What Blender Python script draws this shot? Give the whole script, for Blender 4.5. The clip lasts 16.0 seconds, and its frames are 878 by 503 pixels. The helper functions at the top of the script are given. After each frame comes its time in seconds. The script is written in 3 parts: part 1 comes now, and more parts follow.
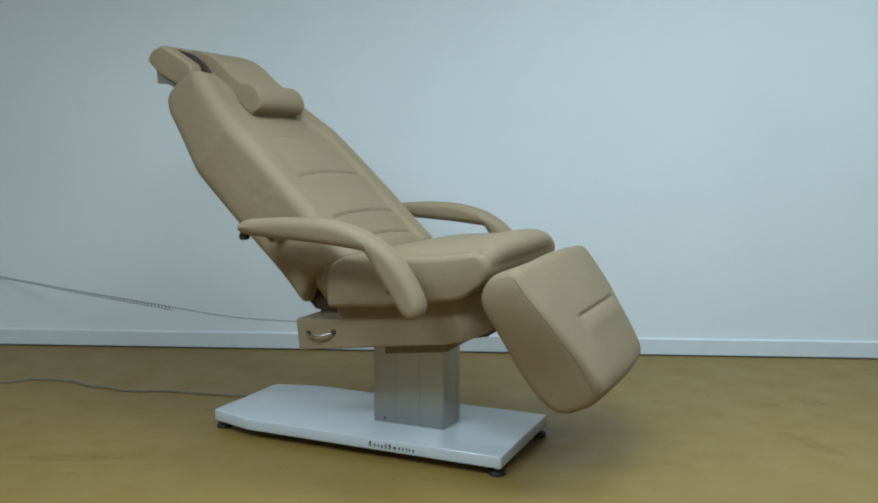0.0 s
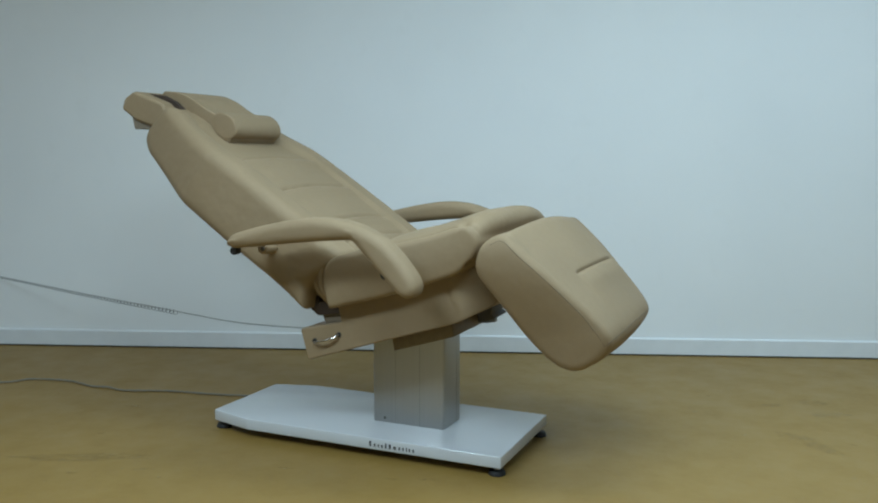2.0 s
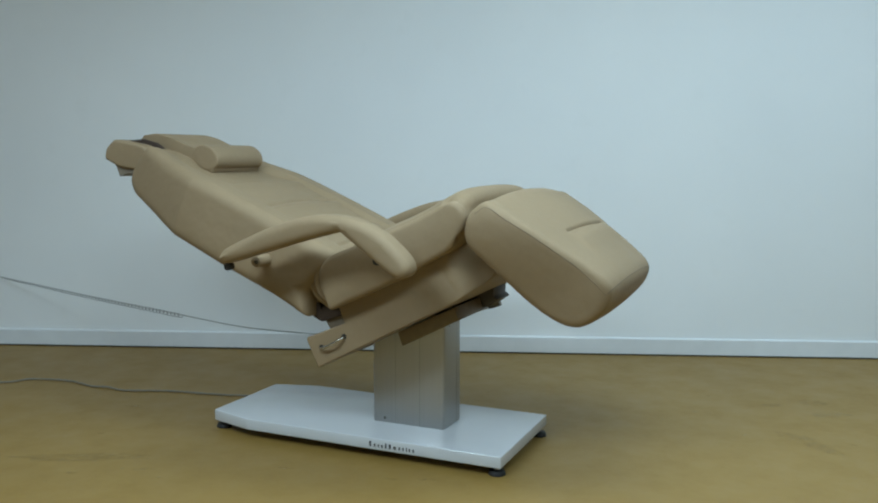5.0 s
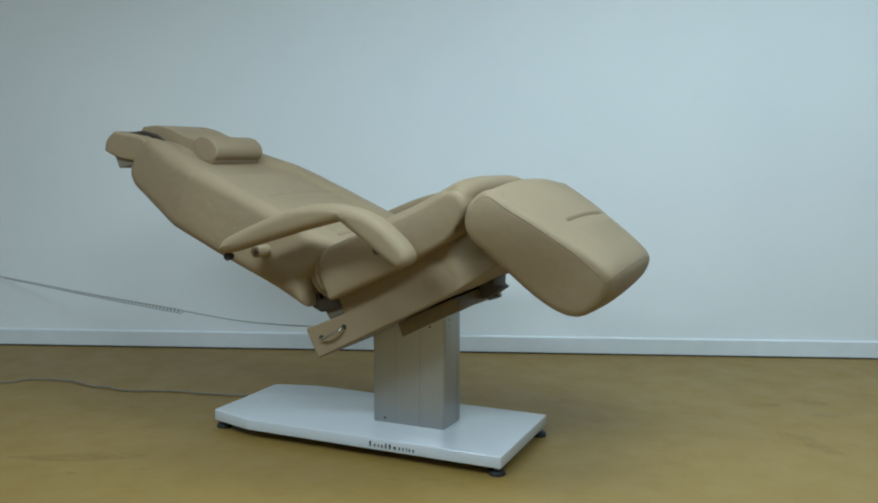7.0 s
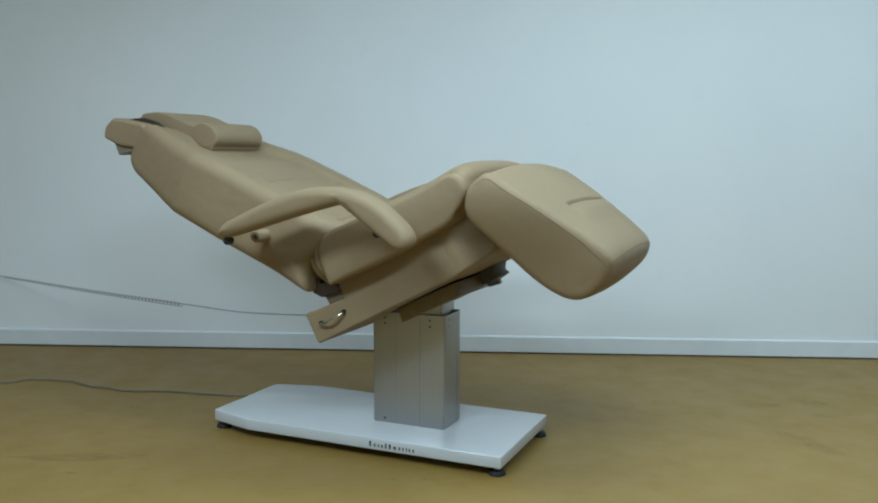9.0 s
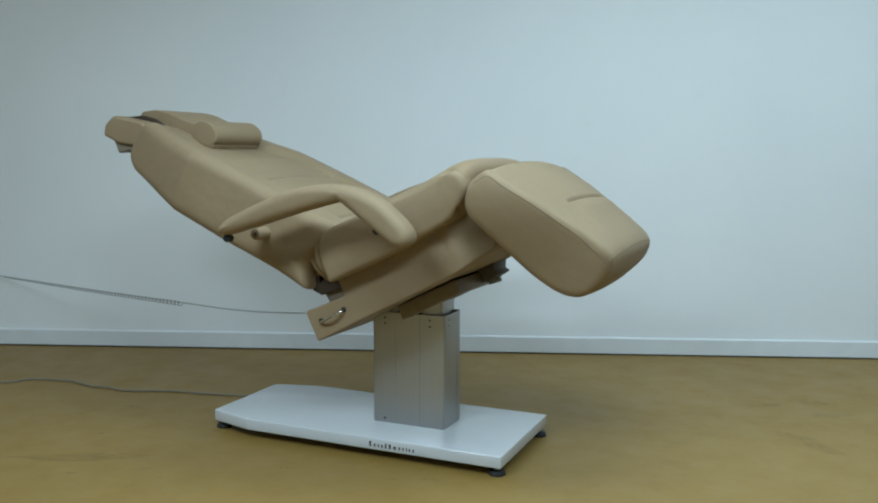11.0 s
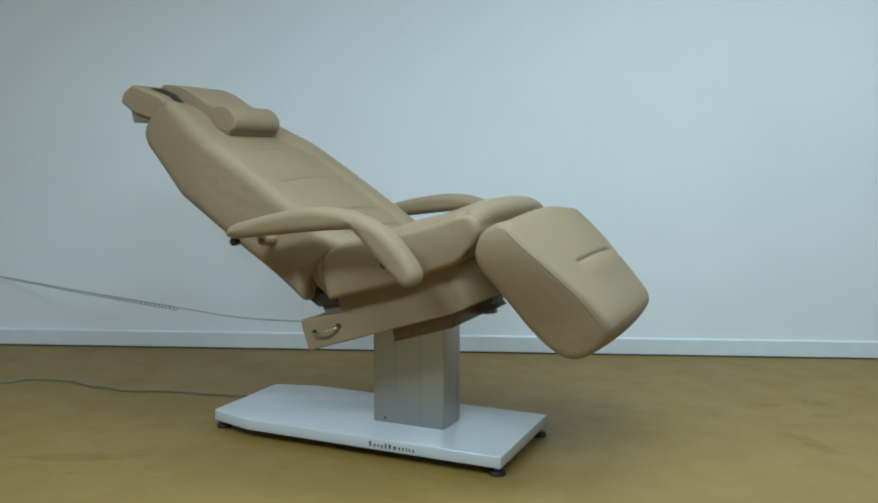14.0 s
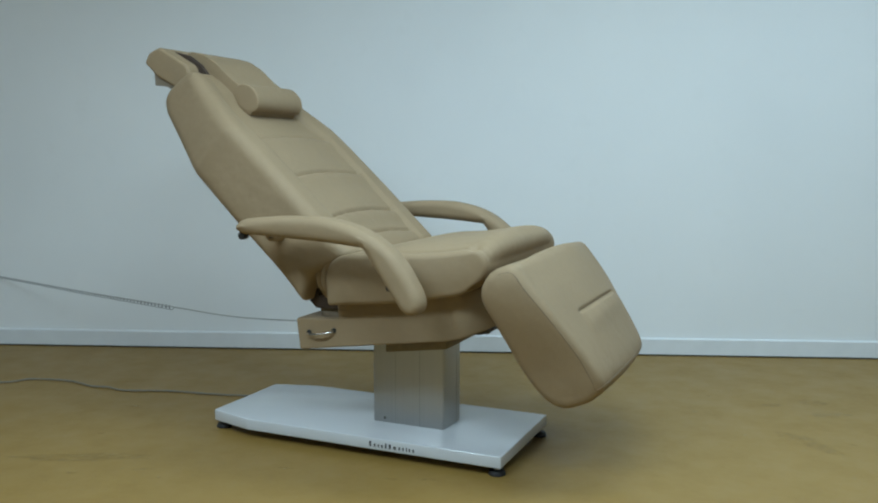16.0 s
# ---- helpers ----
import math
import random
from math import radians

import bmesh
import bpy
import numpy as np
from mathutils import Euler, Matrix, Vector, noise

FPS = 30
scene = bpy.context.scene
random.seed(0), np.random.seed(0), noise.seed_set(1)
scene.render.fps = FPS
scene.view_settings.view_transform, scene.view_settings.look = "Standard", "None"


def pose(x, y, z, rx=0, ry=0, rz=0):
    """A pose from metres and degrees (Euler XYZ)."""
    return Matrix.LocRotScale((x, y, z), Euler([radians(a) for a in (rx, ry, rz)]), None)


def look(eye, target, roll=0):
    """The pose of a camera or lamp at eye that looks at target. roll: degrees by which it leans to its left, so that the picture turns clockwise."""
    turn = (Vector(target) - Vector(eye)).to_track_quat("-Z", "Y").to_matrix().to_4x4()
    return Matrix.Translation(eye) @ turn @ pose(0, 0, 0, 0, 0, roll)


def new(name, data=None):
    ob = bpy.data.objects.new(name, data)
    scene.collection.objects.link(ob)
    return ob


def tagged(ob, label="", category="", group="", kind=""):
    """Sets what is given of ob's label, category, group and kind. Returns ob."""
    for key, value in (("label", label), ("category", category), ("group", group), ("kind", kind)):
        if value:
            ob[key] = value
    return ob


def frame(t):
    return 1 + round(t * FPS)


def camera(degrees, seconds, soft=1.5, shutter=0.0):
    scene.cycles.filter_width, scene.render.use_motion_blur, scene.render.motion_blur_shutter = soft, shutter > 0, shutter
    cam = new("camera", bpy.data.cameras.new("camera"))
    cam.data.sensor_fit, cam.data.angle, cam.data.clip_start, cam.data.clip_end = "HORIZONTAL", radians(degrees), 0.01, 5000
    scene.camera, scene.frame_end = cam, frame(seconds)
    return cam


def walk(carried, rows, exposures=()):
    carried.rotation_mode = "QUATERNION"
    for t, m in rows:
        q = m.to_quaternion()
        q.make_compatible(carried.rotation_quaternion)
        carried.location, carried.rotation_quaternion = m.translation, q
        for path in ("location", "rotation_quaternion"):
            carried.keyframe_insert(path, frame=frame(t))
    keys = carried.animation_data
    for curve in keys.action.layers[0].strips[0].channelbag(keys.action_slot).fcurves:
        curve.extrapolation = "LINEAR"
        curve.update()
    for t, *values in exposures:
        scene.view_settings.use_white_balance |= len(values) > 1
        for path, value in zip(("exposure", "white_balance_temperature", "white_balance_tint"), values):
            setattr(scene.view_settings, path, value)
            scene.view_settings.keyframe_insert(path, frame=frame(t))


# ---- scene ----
cam = camera(53.84, 16.0, soft=2.05)
EYE = (1.237, -2.611, 0.974)
AIM = (0.8348, -1.7020, 0.8622)
walk(cam, [(0.0, look(EYE, AIM, 0.1)), (16.0, look(EYE, AIM, 0.1))],
     exposures=[(0.0, -0.09), (6.0, -0.07), (12.0, -0.04), (16.0, -0.07)])

# ---- light: ceiling panels of a closed showroom ----
TURN = 20.18                                   # the room's long wall against the chair's axis, degrees
ROOM = pose(0, 0, 0, 0, 0, TURN)
BACK = 1.324                                   # the long wall, from the column


def room(x, y, z):
    return ROOM @ Vector((x, y, z))


def ceiling_lamp(x, y, sx, sy, watts, colour):
    data = bpy.data.lights.new("ceiling_lamp", "AREA")
    data.shape, data.size, data.size_y, data.energy, data.color = "RECTANGLE", sx, sy, watts, colour
    ob = new("ceiling_lamp", data)
    ob.matrix_world = ROOM @ pose(x, y, 2.56)
    return ob


CEILING = 2.65
LIGHTS = [(-2.3, -0.6, 1.2, 0.6, 2), (0.4, -0.7, 1.2, 0.6, 33), (2.1, -0.35, 1.2, 0.6, 35), (-1.4, -2.3, 1.2, 0.6, 70), (0.3, -2.35, 1.2, 0.6, 41), (2.4, -2.4, 1.2, 0.6, 3)]
for lx, ly, sx, sy, watts in LIGHTS:
    ceiling_lamp(lx, ly, sx, sy, watts, (0.66, 0.865, 0.99) if lx < -1 else (0.61, 0.85, 1.0))
world = bpy.data.worlds.new("world")
world.use_nodes = True
world.node_tree.nodes["Background"].inputs[0].default_value = (0.5, 0.6, 0.7, 1)
world.node_tree.nodes["Background"].inputs[1].default_value = 0.05
scene.world = world


# ---- materials ----
class Mat:
    """A node material with short ways to add noise, ramps and relief."""

    def __init__(self, name, colour, rough=0.5, metal=0.0):
        self.m = bpy.data.materials.new(name)
        self.m.use_nodes = True
        self.t = self.m.node_tree
        self.b = self.t.nodes["Principled BSDF"]
        self.b.inputs["Base Color"].default_value = (*colour, 1)
        self.b.inputs["Roughness"].default_value = rough
        self.b.inputs["Metallic"].default_value = metal
        self.c = self.t.nodes.new("ShaderNodeTexCoord").outputs["Object"]

    def link(self, a, b):
        self.t.links.new(a, b)

    def noise(self, scale, detail=4, rough=0.55, stretch=None):
        n = self.t.nodes.new("ShaderNodeTexNoise")
        n.inputs["Scale"].default_value, n.inputs["Detail"].default_value = scale, detail
        n.inputs["Roughness"].default_value = rough
        src = self.c
        if stretch:
            mp = self.t.nodes.new("ShaderNodeMapping")
            mp.inputs["Scale"].default_value = stretch
            self.link(src, mp.inputs[0])
            src = mp.outputs[0]
        self.link(src, n.inputs["Vector"])
        return n.outputs["Fac"]

    def cells(self, scale):
        n = self.t.nodes.new("ShaderNodeTexVoronoi")
        n.feature = "DISTANCE_TO_EDGE"
        n.inputs["Scale"].default_value = scale
        self.link(self.c, n.inputs["Vector"])
        return n.outputs["Distance"]

    def ramp(self, fac, *stops):
        r = self.t.nodes.new("ShaderNodeValToRGB")
        e = r.color_ramp.elements
        while len(e) < len(stops):
            e.new(0.5)
        for el, (p, c) in zip(e, stops):
            el.position, el.color = p, (*(c if isinstance(c, tuple) else (c, c, c)), 1)
        self.link(fac, r.inputs[0])
        return r.outputs[0]

    def mix(self, fac, a, b, mode="MIX"):
        n = self.t.nodes.new("ShaderNodeMix")
        n.data_type, n.blend_type = "RGBA", mode
        for value, sock in ((fac, n.inputs[0]), (a, n.inputs[6]), (b, n.inputs[7])):
            if isinstance(value, float):
                sock.default_value = value
            elif isinstance(value, tuple):
                sock.default_value = (*value, 1)
            else:
                self.link(value, sock)
        return n.outputs[2]

    def colour(self, out):
        self.link(out, self.b.inputs["Base Color"])

    def rough(self, out):
        self.link(out, self.b.inputs["Roughness"])

    def relief(self, *layers):
        last = None
        for fac, strength, dist in layers:
            n = self.t.nodes.new("ShaderNodeBump")
            n.inputs["Strength"].default_value, n.inputs["Distance"].default_value = strength, dist
            self.link(fac, n.inputs["Height"])
            if last:
                self.link(last, n.inputs["Normal"])
            last = n.outputs[0]
        self.link(last, self.b.inputs["Normal"])


def make_vinyl():
    a = Mat("beige_vinyl", (0.33, 0.25, 0.165), 0.5)
    broad = a.noise(5, 3)
    fine = a.noise(60, 5)
    col = a.mix(a.ramp(broad, (0.3, 0.0), (0.7, 1.0)), (0.270, 0.195, 0.114), (0.300, 0.218, 0.129))
    col = a.mix(a.ramp(fine, (0.35, 0.0), (0.7, 0.25)), col, (0.250, 0.172, 0.102))
    a.colour(col)
    a.rough(a.ramp(broad, (0.3, 0.58), (0.7, 0.70)))
    a.relief((broad, 0.22, 0.03), (a.noise(20, 4), 0.22, 0.006), (a.cells(240), 0.30, 0.0008), (a.noise(900, 2), 0.12, 0.0004))
    a.b.inputs["Specular IOR Level"].default_value = 0.30
    return a.m


def make_wall():
    a = Mat("white_wall_paint", (0.74, 0.76, 0.77), 0.62)
    col = a.mix(a.ramp(a.noise(0.9, 4), (0.3, 0.0), (0.75, 1.0)), (0.745, 0.77, 0.78), (0.80, 0.82, 0.825))
    a.colour(a.mix(a.ramp(a.noise(7, 5), (0.62, 0.0), (0.8, 0.12)), col, (0.60, 0.60, 0.58)))
    a.relief((a.noise(110, 3), 0.10, 0.002), (a.noise(2.2, 3), 0.10, 0.02))
    return a.m


def make_floor():
    a = Mat("tan_vinyl_floor", (0.36, 0.27, 0.11), 0.5)
    big = a.noise(1.1, 5)
    mid = a.noise(6.5, 6, 0.62)
    fine = a.noise(70, 5, 0.7)
    col = a.mix(a.ramp(big, (0.32, 0.0), (0.68, 1.0)), (0.234, 0.142, 0.032), (0.257, 0.157, 0.037))
    col = a.mix(a.ramp(mid, (0.5, 0.0), (0.78, 0.35)), col, (0.194, 0.118, 0.030))
    col = a.mix(a.ramp(fine, (0.35, 0.0), (0.75, 0.35)), col, (0.272, 0.174, 0.046))
    spots = a.ramp(a.noise(16, 3, 0.5), (0.70, 0.0), (0.76, 0.45))
    col = a.mix(spots, col, (0.20, 0.155, 0.075))
    scuff = a.ramp(a.noise(9, 4, 0.6, (1.0, 5.0, 1.0)), (0.68, 0.0), (0.74, 0.4))
    a.colour(a.mix(scuff, col, (0.22, 0.165, 0.075)))
    a.rough(a.ramp(mid, (0.3, 0.44), (0.7, 0.62)))
    a.relief((fine, 0.10, 0.0015), (mid, 0.08, 0.006))
    return a.m


def make_aluminium():
    a = Mat("brushed_aluminium", (0.50, 0.50, 0.49), 0.42, 0.9)
    brush = a.noise(14, 4, 0.6, (9, 9, 0.15))
    a.colour(a.mix(a.ramp(brush, (0.3, 0.0), (0.7, 1.0)), (0.44, 0.44, 0.43), (0.48, 0.48, 0.475)))
    a.rough(a.ramp(brush, (0.3, 0.36), (0.7, 0.50)))
    a.relief((brush, 0.05, 0.001))
    return a.m


def make_enamel():
    a = Mat("white_enamel", (0.72, 0.74, 0.76), 0.22)
    a.colour(a.mix(a.ramp(a.noise(9, 5), (0.5, 0.0), (0.85, 0.2)), (0.56, 0.58, 0.60), (0.50, 0.51, 0.51)))
    a.rough(a.ramp(a.noise(7, 3), (0.3, 0.11), (0.7, 0.17)))
    a.b.inputs["Coat Weight"].default_value = 0.3
    return a.m


def make_plain(name, colour, rough, metal=0.0, scale=40, vary=0.85):
    a = Mat(name, colour, rough, metal)
    dark = tuple(c * vary for c in colour)
    a.colour(a.mix(a.ramp(a.noise(scale, 4), (0.35, 0.0), (0.7, 1.0)), colour, dark))
    a.relief((a.noise(scale * 6, 3), 0.08, 0.0008))
    return a.m


VINYL = make_vinyl()
WALL = make_wall()
FLOOR = make_floor()
# dark grey for the unseen walls, to hold down bounced light
LOW_BOUNCE = make_plain("low_bounce_grey", (0.20, 0.205, 0.205), 0.7, 0, 3, 0.92)
ALU = make_aluminium()
ENAMEL = make_enamel()
TRIM = make_plain("white_trim_paint", (0.70, 0.725, 0.74), 0.4, 0, 12, 0.95)
RUBBER = make_plain("black_rubber", (0.018, 0.017, 0.017), 0.6)
STEEL = make_plain("grey_steel", (0.22, 0.21, 0.19), 0.45, 0.6)
BROWN = make_plain("brown_painted_steel", (0.20, 0.145, 0.075), 0.5, 0.0)
CHROME = make_plain("chrome", (0.60, 0.60, 0.60), 0.16, 1.0, 60, 0.95)
CORD = make_plain("grey_cord", (0.27, 0.28, 0.29), 0.5)
PALECORD = make_plain("pale_grey_cord", (0.40, 0.41, 0.41), 0.5)
FLOORCORD = make_plain("dull_grey_cord", (0.225, 0.20, 0.16), 0.7)
LETTER = make_plain("dark_lettering", (0.055, 0.055, 0.06), 0.5)
GAP = make_plain("dark_joint", (0.03, 0.027, 0.022), 0.8)
ALUDARK = make_plain("aluminium_groove", (0.36, 0.36, 0.355), 0.5, 0.8)
CEIL = make_plain("white_ceiling", (0.72, 0.74, 0.75), 0.8, 0, 4, 0.95)
TAUPE = make_plain("taupe_painted_steel", (0.24, 0.20, 0.15), 0.55)
DARKSTEEL = make_plain("dark_brown_steel", (0.085, 0.070, 0.052), 0.6, 0.1)
HINGE = make_plain("hinge_brown_steel", (0.20, 0.155, 0.105), 0.75)
THREAD = make_plain("seam_thread", (0.215, 0.152, 0.090), 0.75)
# dark cloth of the hinge cover, and painted shade in two gaps
CLOTH_AND_SHADE = make_plain("dark_cloth_and_shade", (0.050, 0.032, 0.022), 0.9)
GLOW = bpy.data.materials.new("lamp_diffuser")
GLOW.use_nodes = True
GLOW.node_tree.nodes["Principled BSDF"].inputs["Emission Color"].default_value = (0.85, 0.94, 1, 1)
GLOW.node_tree.nodes["Principled BSDF"].inputs["Emission Strength"].default_value = 2.0


# ---- mesh helpers ----
from mathutils.bvhtree import BVHTree

PIVOT = Vector((-0.1125, 0.0, 0.5151))          # the tilt axle, across the chair


def part(name, bm, material, parent, label="", smooth=None):
    """Links a bmesh as one mesh object under a thing or part. smooth: degrees below which edges are shaded smooth."""
    bmesh.ops.recalc_face_normals(bm, faces=bm.faces)
    if smooth is not None:
        for f in bm.faces:
            f.smooth = True
        for e in bm.edges:
            e.smooth = len(e.link_faces) == 2 and e.calc_face_angle(0) < radians(smooth)
    me = bpy.data.meshes.new(name)
    bm.to_mesh(me)
    bm.free()
    me.materials.append(material)
    ob = new(name, me)
    ob.parent = parent
    return tagged(ob, label) if label else ob


def box_bm(x0, x1, y0, y1, z0, z1, bevel=0.003, seg=2):
    bm = bmesh.new()
    bmesh.ops.create_cube(bm, size=1, matrix=Matrix.Translation(((x0 + x1) / 2, (y0 + y1) / 2, (z0 + z1) / 2))
                          @ Matrix.Diagonal((x1 - x0, y1 - y0, z1 - z0, 1)))
    if bevel:
        bmesh.ops.bevel(bm, geom=bm.edges[:], offset=bevel, segments=seg, affect="EDGES", profile=0.5)
    return bm


def prism_bm(outline, lo, hi, axis="z", bevel=0.003, seg=2):
    """A slab over an outline of (a, b) points: in x, y for axis z, in x, z for axis y."""
    bm = bmesh.new()
    put = (lambda a, b, h: (a, b, h)) if axis == "z" else (lambda a, b, h: (a, h, b))
    low = [bm.verts.new(put(a, b, lo)) for a, b in outline]
    top = [bm.verts.new(put(a, b, hi)) for a, b in outline]
    n = len(outline)
    bm.faces.new(low[::-1])
    bm.faces.new(top)
    for i in range(n):
        bm.faces.new((low[i], low[(i + 1) % n], top[(i + 1) % n], top[i]))
    bmesh.ops.recalc_face_normals(bm, faces=bm.faces)
    if bevel:
        bmesh.ops.bevel(bm, geom=bm.edges[:], offset=bevel, segments=seg, affect="EDGES", profile=0.5)
    return bm


def rod_bm(a, b, r, sides=16, r2=None, bevel=0.0):
    a, b = Vector(a), Vector(b)
    bm = bmesh.new()
    m = Matrix.Translation((a + b) / 2) @ (b - a).to_track_quat("Z", "Y").to_matrix().to_4x4()
    bmesh.ops.create_cone(bm, cap_ends=True, segments=sides, radius1=r, radius2=r if r2 is None else r2, depth=(b - a).length, matrix=m)
    if bevel:
        rims = [e for e in bm.edges if len(e.link_faces) == 2 and max(len(f.verts) for f in e.link_faces) > 4]
        bmesh.ops.bevel(bm, geom=rims, offset=bevel, segments=2, affect="EDGES", profile=0.5)
    return bm


def tube_bm(points, r, sides=8):
    bm = bmesh.new()
    pts = [Vector(p) for p in points]
    rings, up = [], Vector((0.13, 0.31, 0.94))
    for i, p in enumerate(pts):
        d = (pts[min(i + 1, len(pts) - 1)] - pts[max(i - 1, 0)]).normalized()
        u = (up - d * up.dot(d)).normalized()
        v = d.cross(u)
        up = u
        rings.append([bm.verts.new(p + (u * math.cos(k * math.tau / sides) + v * math.sin(k * math.tau / sides)) * r) for k in range(sides)])
    for a, b in zip(rings, rings[1:]):
        for k in range(sides):
            bm.faces.new((a[k], a[(k + 1) % sides], b[(k + 1) % sides], b[k]))
    bm.faces.new(rings[0][::-1])
    bm.faces.new(rings[-1])
    return bm


def glide(points, n):
    """n points on a smooth curve through the points (Catmull-Rom)."""
    p = [Vector(q) for q in points]
    p = [p[0] * 2 - p[1]] + p + [p[-1] * 2 - p[-2]]
    out, spans = [], len(p) - 3
    for k in range(n):
        s = k / (n - 1) * spans
        i = min(int(s), spans - 1)
        t = s - i
        a, b, c, d = p[i:i + 4]
        out.append(0.5 * ((2 * b) + (c - a) * t + (2 * a - 5 * b + 4 * c - d) * t * t + (3 * b - a - 3 * c + d) * t ** 3))
    return out


def rounded(outline, corner):
    """The outline (x, z) with its corners rounded off; a third number in a point is its own radius."""
    out, n = [], len(outline)
    for i in range(n):
        p = Vector(outline[i][:2])
        r = outline[i][2] if len(outline[i]) > 2 else corner
        a, b = Vector(outline[i - 1][:2]) - p, Vector(outline[(i + 1) % n][:2]) - p
        la, lb = min(r, a.length * 0.48), min(r, b.length * 0.48)
        p0, p1 = p + a.normalized() * la, p + b.normalized() * lb
        for k in range(9):
            t = k / 8
            out.append(p0 * (1 - t) ** 2 + p * 2 * t * (1 - t) + p1 * t * t)
    return out


def evenly(loop, step):
    total, out = 0.0, []
    n = len(loop)
    lens = [(loop[(i + 1) % n] - loop[i]).length for i in range(n)]
    count = max(8, int(sum(lens) / step))
    gap, need, i, run = sum(lens) / count, 0.0, 0, 0.0
    for k in range(count):
        need = k * gap
        while run + lens[i] < need and i < n - 1:
            run += lens[i]
            i += 1
        t = (need - run) / lens[i] if lens[i] else 0
        out.append(loop[i].lerp(loop[(i + 1) % n], t))
    return out


def smooth_step(a, b, x):
    t = max(0.0, min(1.0, (x - a) / (b - a)))
    return t * t * (3 - 2 * t)


def cushion_bm(outline, half, r, corner=0.03, step=0.012, across=0.02, relief=None, taper=None, centre=0.0, puff=0.008, spine=None, slim=False, flat=False):
    """An upholstered body: an outline in x, z drawn out across y with rounded, slightly puffed sides. relief(x, y, z, normal): how far the surface stands out."""
    loop = evenly(rounded(outline, corner), step)
    n = len(loop)
    area = sum(loop[i - 1].x * loop[i].y - loop[i].x * loop[i - 1].y for i in range(n))
    normals = []
    for i in range(n):
        d = (loop[(i + 1) % n] - loop[i - 1]).normalized()
        normals.append(Vector((d.y, -d.x)) * (1 if area > 0 else -1))

    def inward(p, nv, amount):
        if not slim:
            return p - nv * amount
        best = None
        for a, b in zip(spine, spine[1:]):
            a, b = Vector(a), Vector(b)
            t = max(0.0, min(1.0, (p - a).dot(b - a) / (b - a).length_squared))
            c = a.lerp(b, t)
            if best is None or (p - c).length < (p - best).length:
                best = c
        d = best - p
        return p + d * min(amount / max(d.length, 1e-6), 0.86)

    cuts = []
    steps = 6
    for k in range(steps):
        a = k / steps * math.pi / 2
        cuts.append((-half + r - r * math.cos(a) * 1.0, r * (1 - math.sin(a))))
    inner = max(2, int((2 * half - 2 * r) / across))
    cuts += [(-half + r + (2 * half - 2 * r) * k / inner, 0.0) for k in range(inner + 1)]
    cuts += [(-y, d) for y, d in cuts[:steps][::-1]]
    bm = bmesh.new()
    rows = []
    for y, inset in cuts:
        row = []
        for p, nv in zip(loop, normals):
            q = inward(p, nv, inset)
            yy = y * (taper(q.x, q.y) if taper else 1.0)
            if relief and inset < r * 0.98:
                q = q + nv * relief(p.x, yy, p.y, nv) * (1 - inset / r)
            row.append(bm.verts.new((q.x, yy + centre, q.y)))
        rows.append(row)
    for a, b in zip(rows, rows[1:]):
        for i in range(n):
            bm.faces.new((a[i], a[(i + 1) % n], b[(i + 1) % n], b[i]))
    for k, row in ((0, rows[0]), (1, rows[-1])):
        side = 1 if k else -1
        y0 = cuts[-1][0] if k else cuts[0][0]
        # the side face: rings that close in on the spine, or one narrow ring and a flat face
        shares = (0.06, 0.16, 0.32, 0.55, 0.78, 1.0) if spine and not flat else ()
        for share in shares:
            ring = []
            for p, nv in zip(loop, normals):
                q = inward(p, nv, r)
                a, b = Vector(spine[0]), Vector(spine[1])
                t = max(0.0, min(1.0, (q - a).dot(b - a) / (b - a).length_squared))
                q = q.lerp(a.lerp(b, t), share)
                yy = (y0 + side * puff * (1 - (1 - share) ** 2)) * (taper(q.x, q.y) if taper else 1.0)
                ring.append(bm.verts.new((q.x, yy + centre, q.y)))
            for i in range(n):
                bm.faces.new((row[i], row[(i + 1) % n], ring[(i + 1) % n], ring[i]))
            row = ring
        if not shares:
            bm.faces.new(row)
    bmesh.ops.triangulate(bm, faces=[f for f in bm.faces if len(f.verts) > 4])
    return bm


def seam_line(bm, aims, start):
    """A line of stitching laid on a cushion: each aim is a place for start() and a direction in which the surface lies."""
    tree = BVHTree.FromBMesh(bm)
    out = []
    for place, way in aims:
        hit, normal, index, gone = tree.ray_cast(start(place), way.normalized())
        if hit is not None:
            out.append(hit.copy())
    return out


# ---- the room ----
def slab(name, x0, x1, y0, y1, z0, z1, material, label, category, bevel=0.0):
    ob = part(name, box_bm(x0, x1, y0, y1, z0, z1, bevel), material, None)
    ob.matrix_world = ROOM.copy()
    return tagged(ob, label, category, kind="structure")


XW, XE, YS = -3.6, 3.6, -4.2
slab("floor", XW - 0.15, XE + 0.15, YS - 0.15, BACK + 0.15, -0.12, 0.0, FLOOR, "worn yellowish tan sheet floor with faint stains", "floor")
slab("wall_north", XW, XE, BACK, BACK + 0.15, 0.0, CEILING, WALL, "plain white painted wall behind the chair", "wall")
# added walls out of view, kept dark so that little light bounces back
slab("wall_south", XW, XE, YS - 0.15, YS, 0.0, CEILING, LOW_BOUNCE, "unseen wall in dark grey that cuts bounce light", "wall")
slab("wall_west", XW - 0.15, XW, YS - 0.15, BACK + 0.15, 0.0, CEILING, LOW_BOUNCE, "unseen wall in dark grey that cuts bounce light", "wall")
slab("wall_east", XE, XE + 0.15, YS - 0.15, BACK + 0.15, 0.0, CEILING, LOW_BOUNCE, "unseen wall in dark grey that cuts bounce light", "wall")
